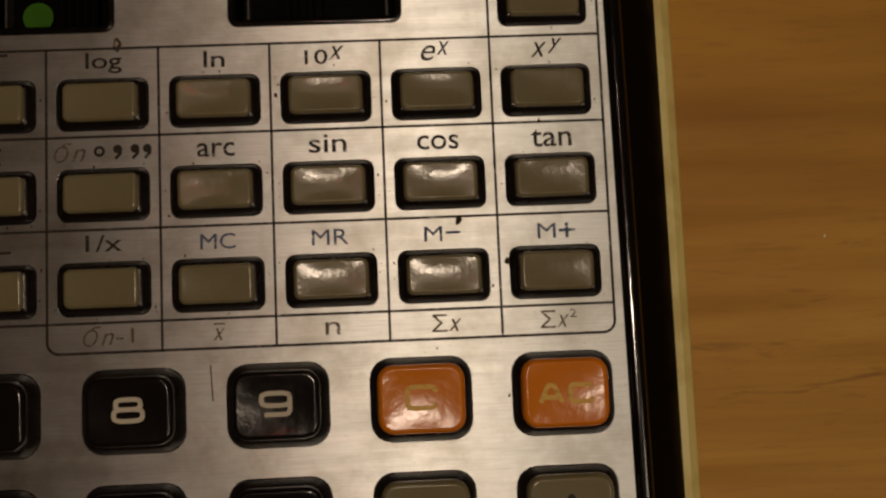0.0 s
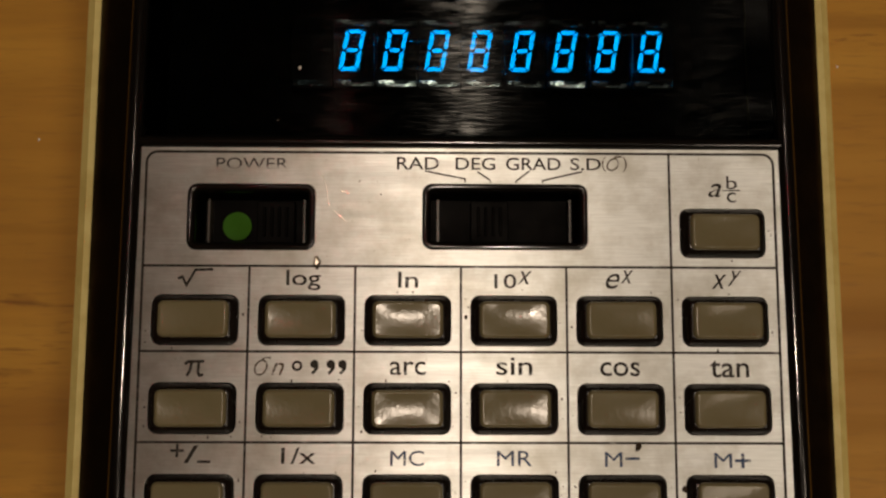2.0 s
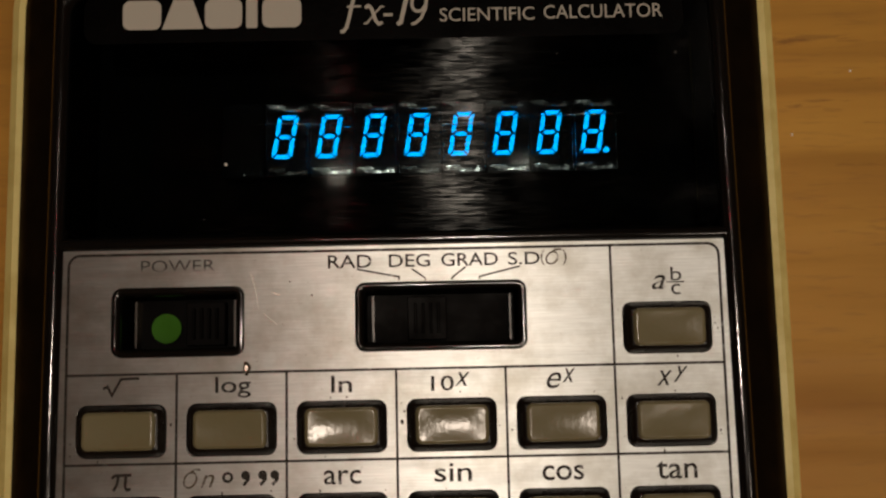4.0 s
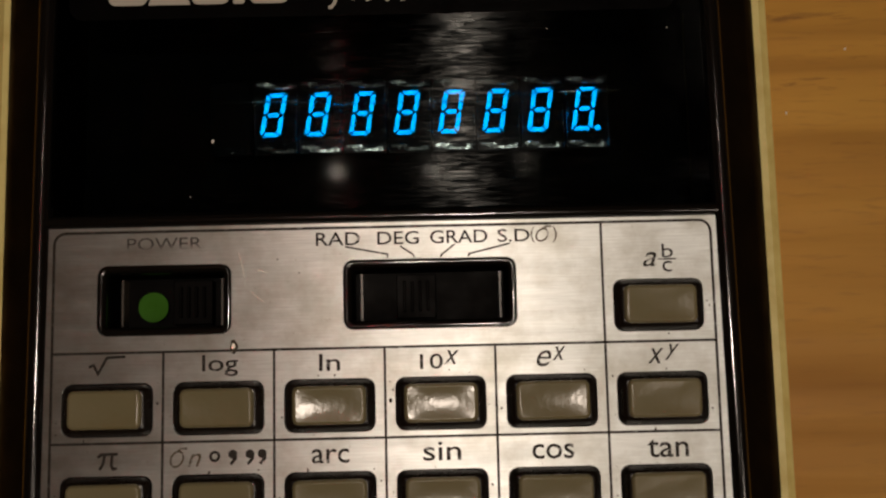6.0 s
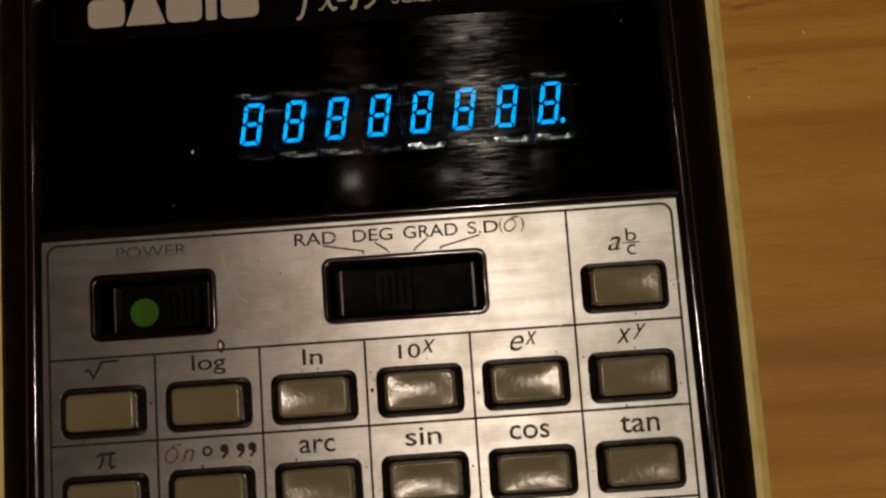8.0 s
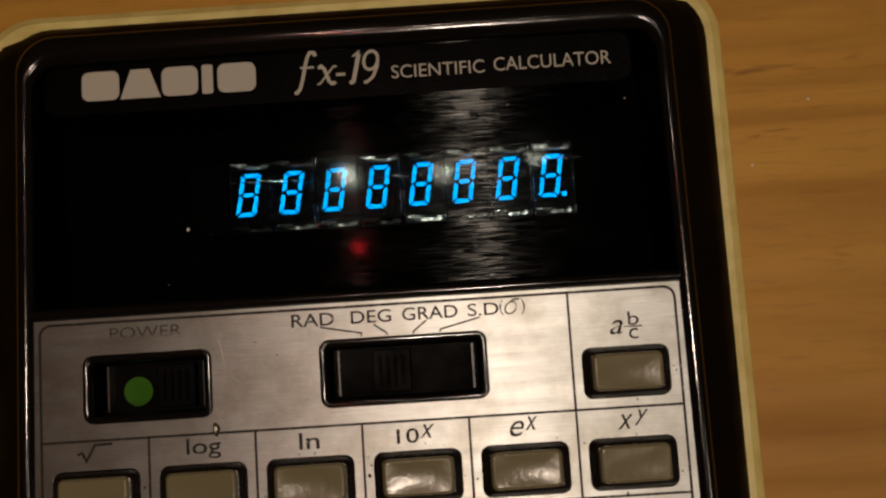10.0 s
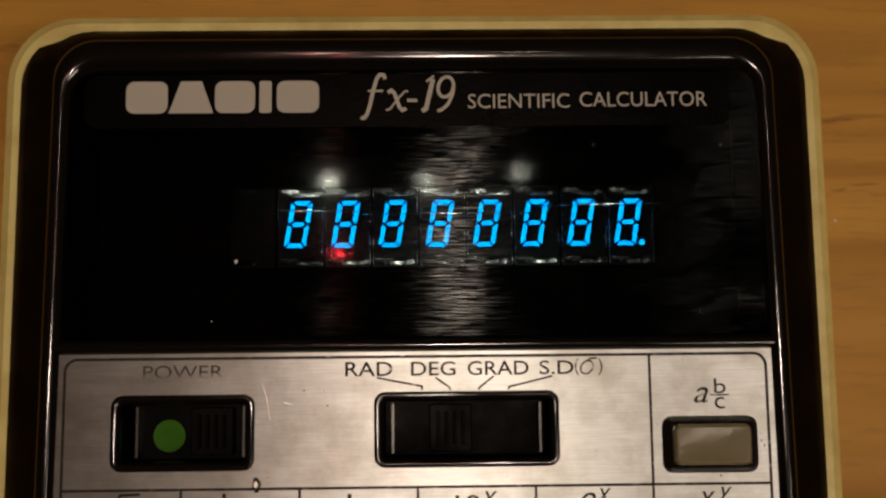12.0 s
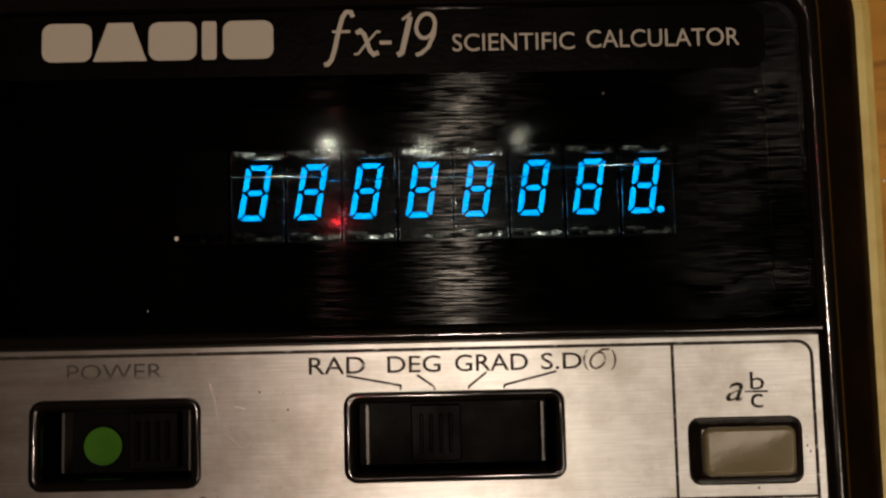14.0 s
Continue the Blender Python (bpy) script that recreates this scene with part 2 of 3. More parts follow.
def rrect(x0, y0, x1, y1, r, n=6, sides=0):
    pts = []
    for cx, cy, a in ((x1 - r, y1 - r, 0), (x0 + r, y1 - r, 90), (x0 + r, y0 + r, 180), (x1 - r, y0 + r, 270)):
        for k in range(n + 1):
            b = radians(a + 90 * k / n)
            pts.append((cx + r * math.cos(b), cy + r * math.sin(b)))
    if sides:
        full = []
        for k, p in enumerate(pts):
            full.append(p)
            if k % (n + 1) == n:
                q = pts[(k + 1) % len(pts)]
                full += [(p[0] + (q[0] - p[0]) * j / sides, p[1] + (q[1] - p[1]) * j / sides) for j in range(1, sides)]
        return full
    return pts


def loft(bm, loops, close_last=False, close_first=False):
    rows = [[bm.verts.new(p) for p in lp] for lp in loops]
    for a, b in zip(rows, rows[1:]):
        for k in range(len(a)):
            j = (k + 1) % len(a)
            bm.faces.new((a[k], a[j], b[j], b[k]))
    if close_last:
        bm.faces.new(rows[-1])
    if close_first:
        bm.faces.new(rows[0][::-1])
    return rows


def ring_at(x0, y0, x1, y1, r, z, n=6, sides=0):
    return [(x, y, z) for x, y in rrect(x0, y0, x1, y1, r, n, sides)]


def slab(x0, y0, x1, y1, z0, z1, r=0.0, bevel=0.0, n=4):
    """A flat block with rounded corners and a small bevel on top."""
    bm = bmesh.new()
    r = max(r, 0.001)
    loops = [ring_at(x0, y0, x1, y1, r, z0, n), ring_at(x0, y0, x1, y1, r, z1 - bevel, n)]
    if bevel:
        loops.append(ring_at(x0 + bevel, y0 + bevel, x1 - bevel, y1 - bevel, max(r - bevel, 0.001), z1, n))
    loft(bm, loops, True, True)
    return bm


def plate_with_holes(outer, holes, z1, z0):
    """A plate cut through by holes, with walls down to z0 and a flat uv map."""
    bm = bmesh.new()
    edges, loops = [], []
    for lp in (outer, *holes):
        vs = [bm.verts.new((x, y, z1)) for x, y in lp]
        loops.append(vs)
        edges += [bm.edges.new((vs[k], vs[(k + 1) % len(vs)])) for k in range(len(vs))]
    bmesh.ops.triangle_fill(bm, use_beauty=True, use_dissolve=False, edges=edges, normal=(0, 0, 1))
    for f in bm.faces:
        if f.normal.z < 0:
            f.normal_flip()
    for vs in loops:
        low = [bm.verts.new((v.co.x, v.co.y, z0)) for v in vs]
        for k in range(len(vs)):
            j = (k + 1) % len(vs)
            bm.faces.new((vs[j], vs[k], low[k], low[j]))
    bmesh.ops.recalc_face_normals(bm, faces=bm.faces)
    return flat_uv(bm)


def flat_uv(bm):
    uv = bm.loops.layers.uv.new("flat")
    for f in bm.faces:
        for lp in f.loops:
            lp[uv].uv = (lp.vert.co.x * 0.01, lp.vert.co.y * 0.01)
    return bm


def ribbon(bm, points, width, z):
    """A printed line of constant width through the points."""
    pts = [Vector((*p, 0)) for p in points]
    left, right = [], []
    for k, p in enumerate(pts):
        a = (p - pts[k - 1]).normalized() if k else (pts[1] - p).normalized()
        b = (pts[k + 1] - p).normalized() if k + 1 < len(pts) else a
        d = (a + b).normalized()
        side = Vector((-d.y, d.x, 0)) * width / 2 / max(0.5, d.dot(a))
        left.append(bm.verts.new((*(p + side).xy, z)))
        right.append(bm.verts.new((*(p - side).xy, z)))
    for k in range(len(pts) - 1):
        bm.faces.new((right[k], right[k + 1], left[k + 1], left[k]))


def disc(bm, x, y, r, z, n=20, inner=0.0):
    out = [bm.verts.new((x + r * math.cos(2 * math.pi * k / n), y + r * math.sin(2 * math.pi * k / n), z)) for k in range(n)]
    if not inner:
        bm.faces.new(out)
        return
    inn = [bm.verts.new((x + inner * math.cos(2 * math.pi * k / n), y + inner * math.sin(2 * math.pi * k / n), z)) for k in range(n)]
    for k in range(n):
        j = (k + 1) % n
        bm.faces.new((out[k], out[j], inn[j], inn[k]))


def letters(bm, text, x0, y0, x1, y1, z, shear=0.0, bold=0.0):
    """Adds text, set in the built-in font, that fills the box; bold: how far the outlines are widened."""
    cu = bpy.data.curves.new("type", "FONT")
    cu.body, cu.shear, cu.resolution_u, cu.offset = text, shear, 4, bold
    ob = new("type", cu)
    bpy.context.view_layer.update()
    me = bpy.data.meshes.new_from_object(ob)
    bpy.data.objects.remove(ob)
    co = np.array([v.co[:] for v in me.vertices])
    lo, hi = co.min(0), co.max(0)
    vs = [bm.verts.new((x0 + (c[0] - lo[0]) / (hi[0] - lo[0]) * (x1 - x0), y0 + (c[1] - lo[1]) / (hi[1] - lo[1]) * (y1 - y0), z)) for c in co]
    for f in me.polygons:
        try:
            bm.faces.new([vs[k] for k in f.vertices])
        except ValueError:
            pass
    bpy.data.meshes.remove(me)
    for f in bm.faces:
        if f.normal.z < 0:
            f.normal_flip()


def glyphs(bm):
    """Splits a line of print into its signs: pieces that stand above one another stay together."""
    bm.verts.ensure_lookup_table()
    seen, pieces = set(), []
    for v in bm.verts:
        if v in seen:
            continue
        stack, piece = [v], []
        seen.add(v)
        while stack:
            a = stack.pop()
            piece.append(a)
            for e in a.link_edges:
                b = e.other_vert(a)
                if b not in seen:
                    seen.add(b)
                    stack.append(b)
        pieces.append((min(a.co.x for a in piece), max(a.co.x for a in piece), piece))
    pieces.sort(key=lambda p: p[0])
    groups = []
    for lo, hi, piece in pieces:
        if groups and min(hi, groups[-1][1]) - lo > 0.5 * min(hi - lo, groups[-1][1] - groups[-1][0]):
            groups[-1] = (groups[-1][0], max(hi, groups[-1][1]), groups[-1][2] + piece)
        else:
            groups.append((lo, hi, piece))
    result = []
    for lo, hi, piece in groups:
        one = bmesh.new()
        twin = {a: one.verts.new(a.co) for a in piece}
        for f in {f for a in piece for f in a.link_faces}:
            one.faces.new([twin[a] for a in f.verts])
        result.append(one)
    bm.free()
    return result


def block(x0, y0, z0, x1, y1, z1):
    bm = bmesh.new()
    bmesh.ops.create_cube(bm, size=1)
    for v in bm.verts:
        v.co = (x0 if v.co.x < 0 else x1, y0 if v.co.y < 0 else y1, z0 if v.co.z < 0 else z1)
    return bm


def bevelled(bm, width, segments=2):
    bmesh.ops.bevel(bm, geom=bm.edges[:], offset=width, segments=segments, affect="EDGES", profile=0.5)
    return bm


# ---- room ----
def structure(name, bm, mat, label, category):
    return tagged(part(name, bm, mat, None, scale=1.0), label, category, kind="structure")


RX, RY0, RY1, RZ = 1.7, -1.6, 1.9, 2.42
structure("floor", block(-RX, RY0, -0.1, RX, RY1, 0), BOARD, "dark brown wooden floor under the table", "floor")
structure("ceiling", block(-RX, RY0, RZ, RX, RY1, RZ + 0.1), PLASTER, "plain painted ceiling with the spot lamp bar", "ceiling")
structure("wall_north", block(-RX, RY1, 0, RX, RY1 + 0.1, RZ), PLASTER, "plain painted wall of the dim room", "wall")
structure("wall_south", block(-RX, RY0 - 0.1, 0, RX, RY0, RZ), PLASTER, "plain painted wall of the dim room", "wall")
structure("wall_east", block(RX, RY0 - 0.1, 0, RX + 0.1, RY1 + 0.1, RZ), PLASTER, "plain painted wall of the dim room", "wall")
structure("wall_west", block(-RX - 0.1, RY0 - 0.1, 0, -RX, RY1 + 0.1, RZ), PLASTER, "plain painted wall of the dim room", "wall")


def make_table():
    table = tagged(new("table"), "honey-coloured wooden table with fine sideways grain", "table")
    part("tabletop", bevelled(block(-0.6, -0.4, TABLE - 0.03, 0.6, 0.4, TABLE), 0.003), WOOD, table, scale=1.0)
    for sx in (-1, 1):
        for sy in (-1, 1):
            part("leg", bevelled(block(sx * 0.54 - 0.03, sy * 0.34 - 0.03, 0, sx * 0.54 + 0.03, sy * 0.34 + 0.03, TABLE - 0.03), 0.004), WOOD, table, scale=1.0)
    return table


make_table()


def make_lamp_bar():
    lamp = tagged(new("ceiling_lamp"), "lamp bar with three warm spot heads on the ceiling", "lamp")
    part("bar", bevelled(block(-0.22, 0.32, RZ - 0.03, 0.22, 0.36, RZ), 0.004), STEEL, lamp, scale=1.0)
    for lx, ly, watts in LAMPS:
        bm = bmesh.new()
        loft(bm, [[(lx + r * math.cos(a * math.pi / 12), ly + r * math.sin(a * math.pi / 12), z) for a in range(24)]
                  for r, z in ((0.020, RZ - 0.03), (0.024, LAMP_Z + 0.05), (0.034, LAMP_Z + 0.004), (0.032, LAMP_Z + 0.004), (0.020, LAMP_Z + 0.045))], True)
        part("spot_head", bm, STEEL, lamp, scale=1.0)


make_lamp_bar()


def make_round_lamp(lx, ly, size):
    lamp = tagged(new("ceiling_lamp"), "round metal ceiling lamp added out of view to light the calculator", "lamp", group="round ceiling lamps")
    bm = bmesh.new()
    loft(bm, [[(lx + r * math.cos(a * math.pi / 16), ly + r * math.sin(a * math.pi / 16), z) for a in range(32)]
              for r, z in ((size + 0.02, RZ), (size + 0.03, RZ - 0.03), (size + 0.03, LAMP_Z + 0.004), (size + 0.022, LAMP_Z + 0.004), (size + 0.014, LAMP_Z + 0.05))], True)
    part("shade", bm, STEEL, lamp, scale=1.0)


# the second, wide lamp is an invented fill for the panel's right side
for lx, ly, watts, size in MAIN_AND_FILL:
    make_round_lamp(lx, ly, size)


# invented fixture: stands in for the unseen source of the red reflection
def make_red_source():
    sensor = tagged(new("red_dot_source"), "small round stand-in on the ceiling for the red dot's unseen source", "sensor")
    bm = bmesh.new()
    sx, sy = -0.142, 0.229
    loft(bm, [[(sx + r * math.cos(a * math.pi / 12), sy + r * math.sin(a * math.pi / 12), z) for a in range(24)]
              for r, z in ((0.03, RZ), (0.03, RZ - 0.012), (0.022, RZ - 0.02))], True)
    part("housing", bm, PLASTER, sensor, scale=1.0)
    bm = bmesh.new()
    bmesh.ops.create_uvsphere(bm, u_segments=12, v_segments=8, radius=0.008)
    bmesh.ops.translate(bm, vec=(sx, sy, RZ - 0.022), verts=bm.verts)
    part("indicator", bm, RED, sensor, "glowing red indicator", scale=1.0)


make_red_source()

# ---- calculator ----
calculator = tagged(new("calculator"), "vintage scientific calculator with cream and black case and glowing blue display", "calculator")
calculator.location = (0, 0, TABLE)
TOP = (0, 0, TALL)
SOUTH = -104.0      # lower end of the key panel


def frame_ring(inset_x, north, south, r, z):
    return ring_at(-inset_x, SOUTH - south, inset_x, north, r, z, 8)


def narrow(bm, limit):
    """The sides of the display opening lean in a little towards the top."""
    for v in bm.verts:
        if v.co.y > 14.5 and abs(v.co.x) < limit:
            v.co.x -= math.copysign(0.042 * (v.co.y - 14.5), v.co.x)


def case_shells():
    bm = bmesh.new()
    loft(bm, [frame_ring(44.5, 51.0, 5.5, 6.0, -5.8), frame_ring(46.2, 52.7, 7.0, 7.2, -5.8), frame_ring(47.3, 53.7, 8.0, 7.8, -6.7),
              frame_ring(47.9, 54.2, 8.6, 8.0, -8.6), frame_ring(47.7, 54.0, 8.4, 8.0, -14), frame_ring(45.5, 52.0, 6.5, 7.0, -19.5),
              frame_ring(43.5, 50.0, 4.5, 6.0, -TALL)], True)
    part("lower_case", bm, CREAM, calculator, "yellowed cream lower shell", TOP, smooth=False)
    bm = bmesh.new()
    loft(bm, [frame_ring(45.0, 51.4, 6.0, 6.4, -6.2), frame_ring(45.3, 51.7, 6.2, 6.6, -5.6), frame_ring(45.0, 51.4, 6.0, 6.4, -4.8),
              frame_ring(43.4, 50.4, 4.5, 5.8, -2.4), frame_ring(41.6, 49.4, 3.0, 5.0, -0.6), frame_ring(41.0, 48.9, 2.4, 4.6, -0.1)])
    narrow(bm, 42.5)
    part("upper_case", bm, BLACK, calculator, "black satin upper shell", TOP, smooth=True)
    bm = bmesh.new()
    loft(bm, [frame_ring(41.0, 48.9, 2.4, 4.6, -0.3), frame_ring(40.9, 48.7, 2.3, 4.5, 0.25), frame_ring(40.5, 48.3, 1.9, 4.2, 0.58), frame_ring(40.1, 47.7, 1.7, 4.0, 0.66), frame_ring(39.7, 46.6, 1.4, 3.8, 0.67),
              frame_ring(39.3, 46.1, 0.9, 3.3, 0.55), frame_ring(38.9, 45.3, 0.5, 3.0, 0.0), frame_ring(38.75, 45.1, 0.3, 2.9, -0.8)])
    narrow(bm, 99)
    part("rim", bm, GLOSS, calculator, "glossy black raised rim round the face", TOP, smooth=True)
    bm = bmesh.new()
    loft(bm, [ring_at(-38.75, 15.8, 38.75, 45.1, 2.9, z, 8) for z in (-0.6, -13.6)])
    part("display_wall", bm, DARKBOX, calculator, "matt black wall round the display", TOP)
    bm = bmesh.new()
    rows = [(14.25, -1.0), (14.3, 0.15), (14.6, 0.42), (15.1, 0.45), (15.5, 0.2), (15.75, -0.6)]
    vs = [[bm.verts.new((x, y, z)) for y, z in rows] for x in (-38.75, 38.75)]
    for k in range(len(rows) - 1):
        bm.faces.new((vs[0][k], vs[1][k], vs[1][k + 1], vs[0][k + 1]))
    part("divider_bar", bm, GLOSS, calculator, "glossy black bar below the display", TOP, smooth=True)


case_shells()

COLS = [(c - 2.5) * 12.4 for c in range(6)]
KEY_ROWS = (-6.35, -16.55, -26.95)
PAD_COLS = [(c - 2) * 15.55 for c in range(5)]
PAD_ROWS = (-40.35, -52.7)
POWER = (-32.35, 1.85, -17.2, 9.85)
MODE = (-4.6, 2.0, 15.05, 9.95)
FUNCTION_KEYS = [(COLS[5], 4.1)] + [(x, y) for y in KEY_ROWS for x in COLS]
NUMBER_KEYS = [(x, y) for y in PAD_ROWS for x in PAD_COLS]

holes = [rrect(x - 5.1, y - 2.98, x + 5.1, y + 2.98, 1.1, 4) for x, y in FUNCTION_KEYS]
holes += [rrect(x - 5.6, y - 4.6, x + 5.6, y + 4.6, 2.3, 5) for x, y in NUMBER_KEYS]
holes += [rrect(*POWER, 1.2, 5), rrect(*MODE, 1.2, 5)]
panel = part("key_panel", plate_with_holes(rrect(-38.6, SOUTH, 38.6, 14.2, 0.3, 2), holes, 0.0, -0.7), ALU, calculator, "scratched brushed aluminium key panel", TOP)
part("key_bed", slab(-38.4, SOUTH, 38.4, 14.2, -6.4, -6.0), DARKBOX, calculator, "black bed under the keys", TOP)

# printed grid on the panel
INKZ = 0.035
Y1, Y2, Y3, Y4, Y5 = 0.0, -10.0, -20.4, -30.65, -33.9
bm = bmesh.new()
outline = rrect(-37.3, Y5, 37.3, 13.65, 1.3, 6)
quarter = [p for p in rrect(-37.3, Y4, 37.3, 13.65, 1.3, 6)]
ribbon(bm, [(37.3, Y5 + 1.3)] + quarter[0:14] + [(-37.3, Y4 + 1.3)] + quarter[14:21] + [(-24.8, Y4)], 0.30, INKZ)
low = rrect(-24.8, Y5, 37.3, 13.65, 1.3, 6)
ribbon(bm, [(-24.8, Y4), *low[14:28], (37.3, Y5 + 1.35)], 0.30, INKZ)
for y in (Y1, Y2, Y3):
    ribbon(bm, [(-37.3, y), (37.3, y)], 0.28, INKZ + 0.006)
ribbon(bm, [(-24.8, Y4), (37.3, Y4)], 0.28, INKZ + 0.006)
for c in range(1, 6):
    x = (c - 3) * 12.4
    ribbon(bm, [(x, 13.65 if c == 5 else 0.0), (x, Y4 if c == 1 else Y5)], 0.28, INKZ + 0.012)
for a, b, c in (((-4.3, 11.45), (0.5, 10.5), (0.5, 10.1)), ((1.95, 11.4), (3.45, 10.35), (3.55, 10.05)), ((8.15, 11.5), (6.6, 10.3), (6.55, 10.05)), ((14.4, 11.45), (9.75, 10.35), (9.7, 10.05))):
    ribbon(bm, [a, b, c], 0.2, INKZ + 0.018)
part("printed_grid", bm, INK, panel)


def sign(bm, mat, parent=None):
    for one in glyphs(bm):
        part("letter", one, mat, parent or panel)


def legend(text, box, mat, shear=0.0, bold=0.0, parent=None, z=INKZ):
    bm = bmesh.new()
    letters(bm, text, *box, z, shear, bold)
    sign(bm, mat, parent)


B = 0.007
legend("POWER", (-29.05, 11.55, -20.55, 12.95), INK_FADED, 0, 0.0)
for text, box in (("RAD", (-7.64, 11.62, -2.62, 13.14)), ("DEG", (-0.65, 11.6, 4.1, 13.12)), ("GRAD", (5.37, 11.6, 11.89, 13.12)), ("S.D", (13.04, 11.62, 16.71, 13.1)),
                  ("log", (-20.46, -2.85, -16.43, -0.45)), ("ln", (-7.37, -2.5, -5.01, -0.6)), ("10", (3.93, -2.55, 6.52, -0.85)),
                  ("arc", (-8.26, -12.68, -4.09, -11.1)), ("sin", (4.11, -12.66, 8.32, -10.6)), ("cos", (16.21, -12.75, 20.86, -11.1)), ("tan", (29.02, -12.86, 33.59, -10.85)),
                  ("1/x", (-20.61, -22.84, -16.65, -20.97))):
    legend(text, box, INK, 0, B)
legend("(", (16.79, 11.45, 17.3, 13.3), INK_BROWN)
legend(")", (19.3, 11.45, 19.8, 13.3), INK_BROWN)
legend("x", (6.6, -2.05, 8.35, -0.5), INK, 0.35)
legend("e", (17.0, -2.55, 18.7, -0.75), INK, 0.35)
legend("x", (18.8, -1.9, 20.3, -0.35), INK, 0.35)
legend("x", (29.5, -2.5, 31.3, -0.8), INK, 0.35)
legend("y", (31.4, -2.15, 33.1, -0.35), INK, 0.35)
legend("a", (29.43, 8.45, 31.02, 10.1), INK, 0.35)
legend("b", (31.64, 9.42, 32.9, 11.0), INK)
legend("c", (31.64, 7.8, 32.74, 9.05), INK)
legend("n", (-22.0, -12.7, -20.49, -11.3), INK_BROWN, 0.35)
legend("+", (-33.3, -22.1, -31.75, -20.6), INK, 0, B)
legend("/", (-31.75, -22.75, -30.1, -20.75), INK, 0, B)
legend("-", (-30.2, -22.75, -28.7, -22.45), INK, 0)
for text, box in (("MC", (-8.1, -23.03, -4.23, -21.3)), ("MR", (4.15, -23.03, 8.19, -21.3)), ("M", (16.59, -23.1, 18.6, -21.42)), ("M", (29.21, -23.2, 31.25, -21.5))):
    legend(text, box, INK_BLUE)
legend("-", (18.95, -22.3, 20.6, -22.0), INK_BLUE)
legend("+", (31.6, -23.2, 33.4, -21.55), INK_BLUE, 0, B)
legend("n", (-19.0, -33.1, -17.6, -31.75), INK_BROWN, 0.35)
legend("-1", (-17.35, -32.95, -15.45, -31.3), INK_BROWN)
legend("x", (-6.9, -33.05, -5.6, -31.75), INK_BROWN, 0.35)
legend("n", (5.35, -32.96, 6.97, -31.56), INK_BROWN)
legend("Σ", (17.05, -33.15, 18.75, -31.2), INK_BROWN)
legend("x", (18.85, -33.1, 20.3, -31.75), INK_BROWN, 0.35)
legend("Σ", (29.05, -33.2, 30.75, -31.25), INK_BROWN)
legend("x", (30.85, -33.15, 32.2, -31.8), INK_BROWN, 0.35)
legend("2", (32.3, -32.1, 33.1, -31.2), INK_BROWN)
bm = bmesh.new()
ribbon(bm, [(31.15, 9.27), (33.2, 9.27)], 0.16, INKZ)                                  # fraction bar
ribbon(bm, [(-33.1, -1.55), (-32.6, -1.3), (-32.1, -2.3), (-31.1, -0.5), (-29.05, -0.42)], 0.3, INKZ)   # root sign
disc(bm, -19.0, -11.65, 0.62, INKZ, 20, 0.32)                                          # degree ring
for x in (-17.0, -15.1, -13.75):                                                       # minute and second marks
    disc(bm, x, -11.45, 0.5, INKZ, 16)
    ribbon(bm, [(x + 0.32, -11.4), (x + 0.3, -11.95), (x - 0.25, -12.55)], 0.34, INKZ + 0.004)
sign(bm, INK)
bm = bmesh.new()
ribbon(bm, [(-6.8, -31.25), (-5.6, -31.25)], 0.16, INKZ)
sign(bm, INK_BROWN)


def sigma(x, y, w, h):
    """A small sigma drawn as a leaning loop with a flag."""
    bm = bmesh.new()
    loop = [(x + w * (0.40 + 0.36 * math.cos(a) + 0.10 * math.sin(a)), y + h * (0.42 + 0.40 * math.sin(a))) for a in [k * math.pi / 10 for k in range(21)]]
    ribbon(bm, loop, 0.2, INKZ)
    ribbon(bm, [(x + w * 0.42, y + h * 0.80), (x + w * 0.62, y + h * 0.96), (x + w, y + h * 0.97)], 0.22, INKZ + 0.004)
    sign(bm, INK_BROWN)


sigma(-23.95, -12.75, 1.9, 2.1)
sigma(-20.9, -33.15, 1.9, 2.1)
sigma(17.4, 11.6, 1.8, 1.75)
bm = bmesh.new()
ribbon(bm, [(-31.95, -11.5), (-31.6, -11.2), (-29.75, -11.15)], 0.34, INKZ)
ribbon(bm, [(-31.2, -11.25), (-31.35, -12.2), (-31.75, -12.85)], 0.32, INKZ + 0.004)
ribbon(bm, [(-30.35, -11.25), (-30.45, -12.4), (-30.25, -12.8), (-29.8, -12.7)], 0.32, INKZ + 0.008)
sign(bm, INK)


# ---- keys ----
def key_loops(hx, hy, steps, corner):
    return [ring_at(-hx + d, -hy + d + s, hx - d, hy - d + s, max(corner - d, 0.25), z, 4, 7) for d, s, z in steps]


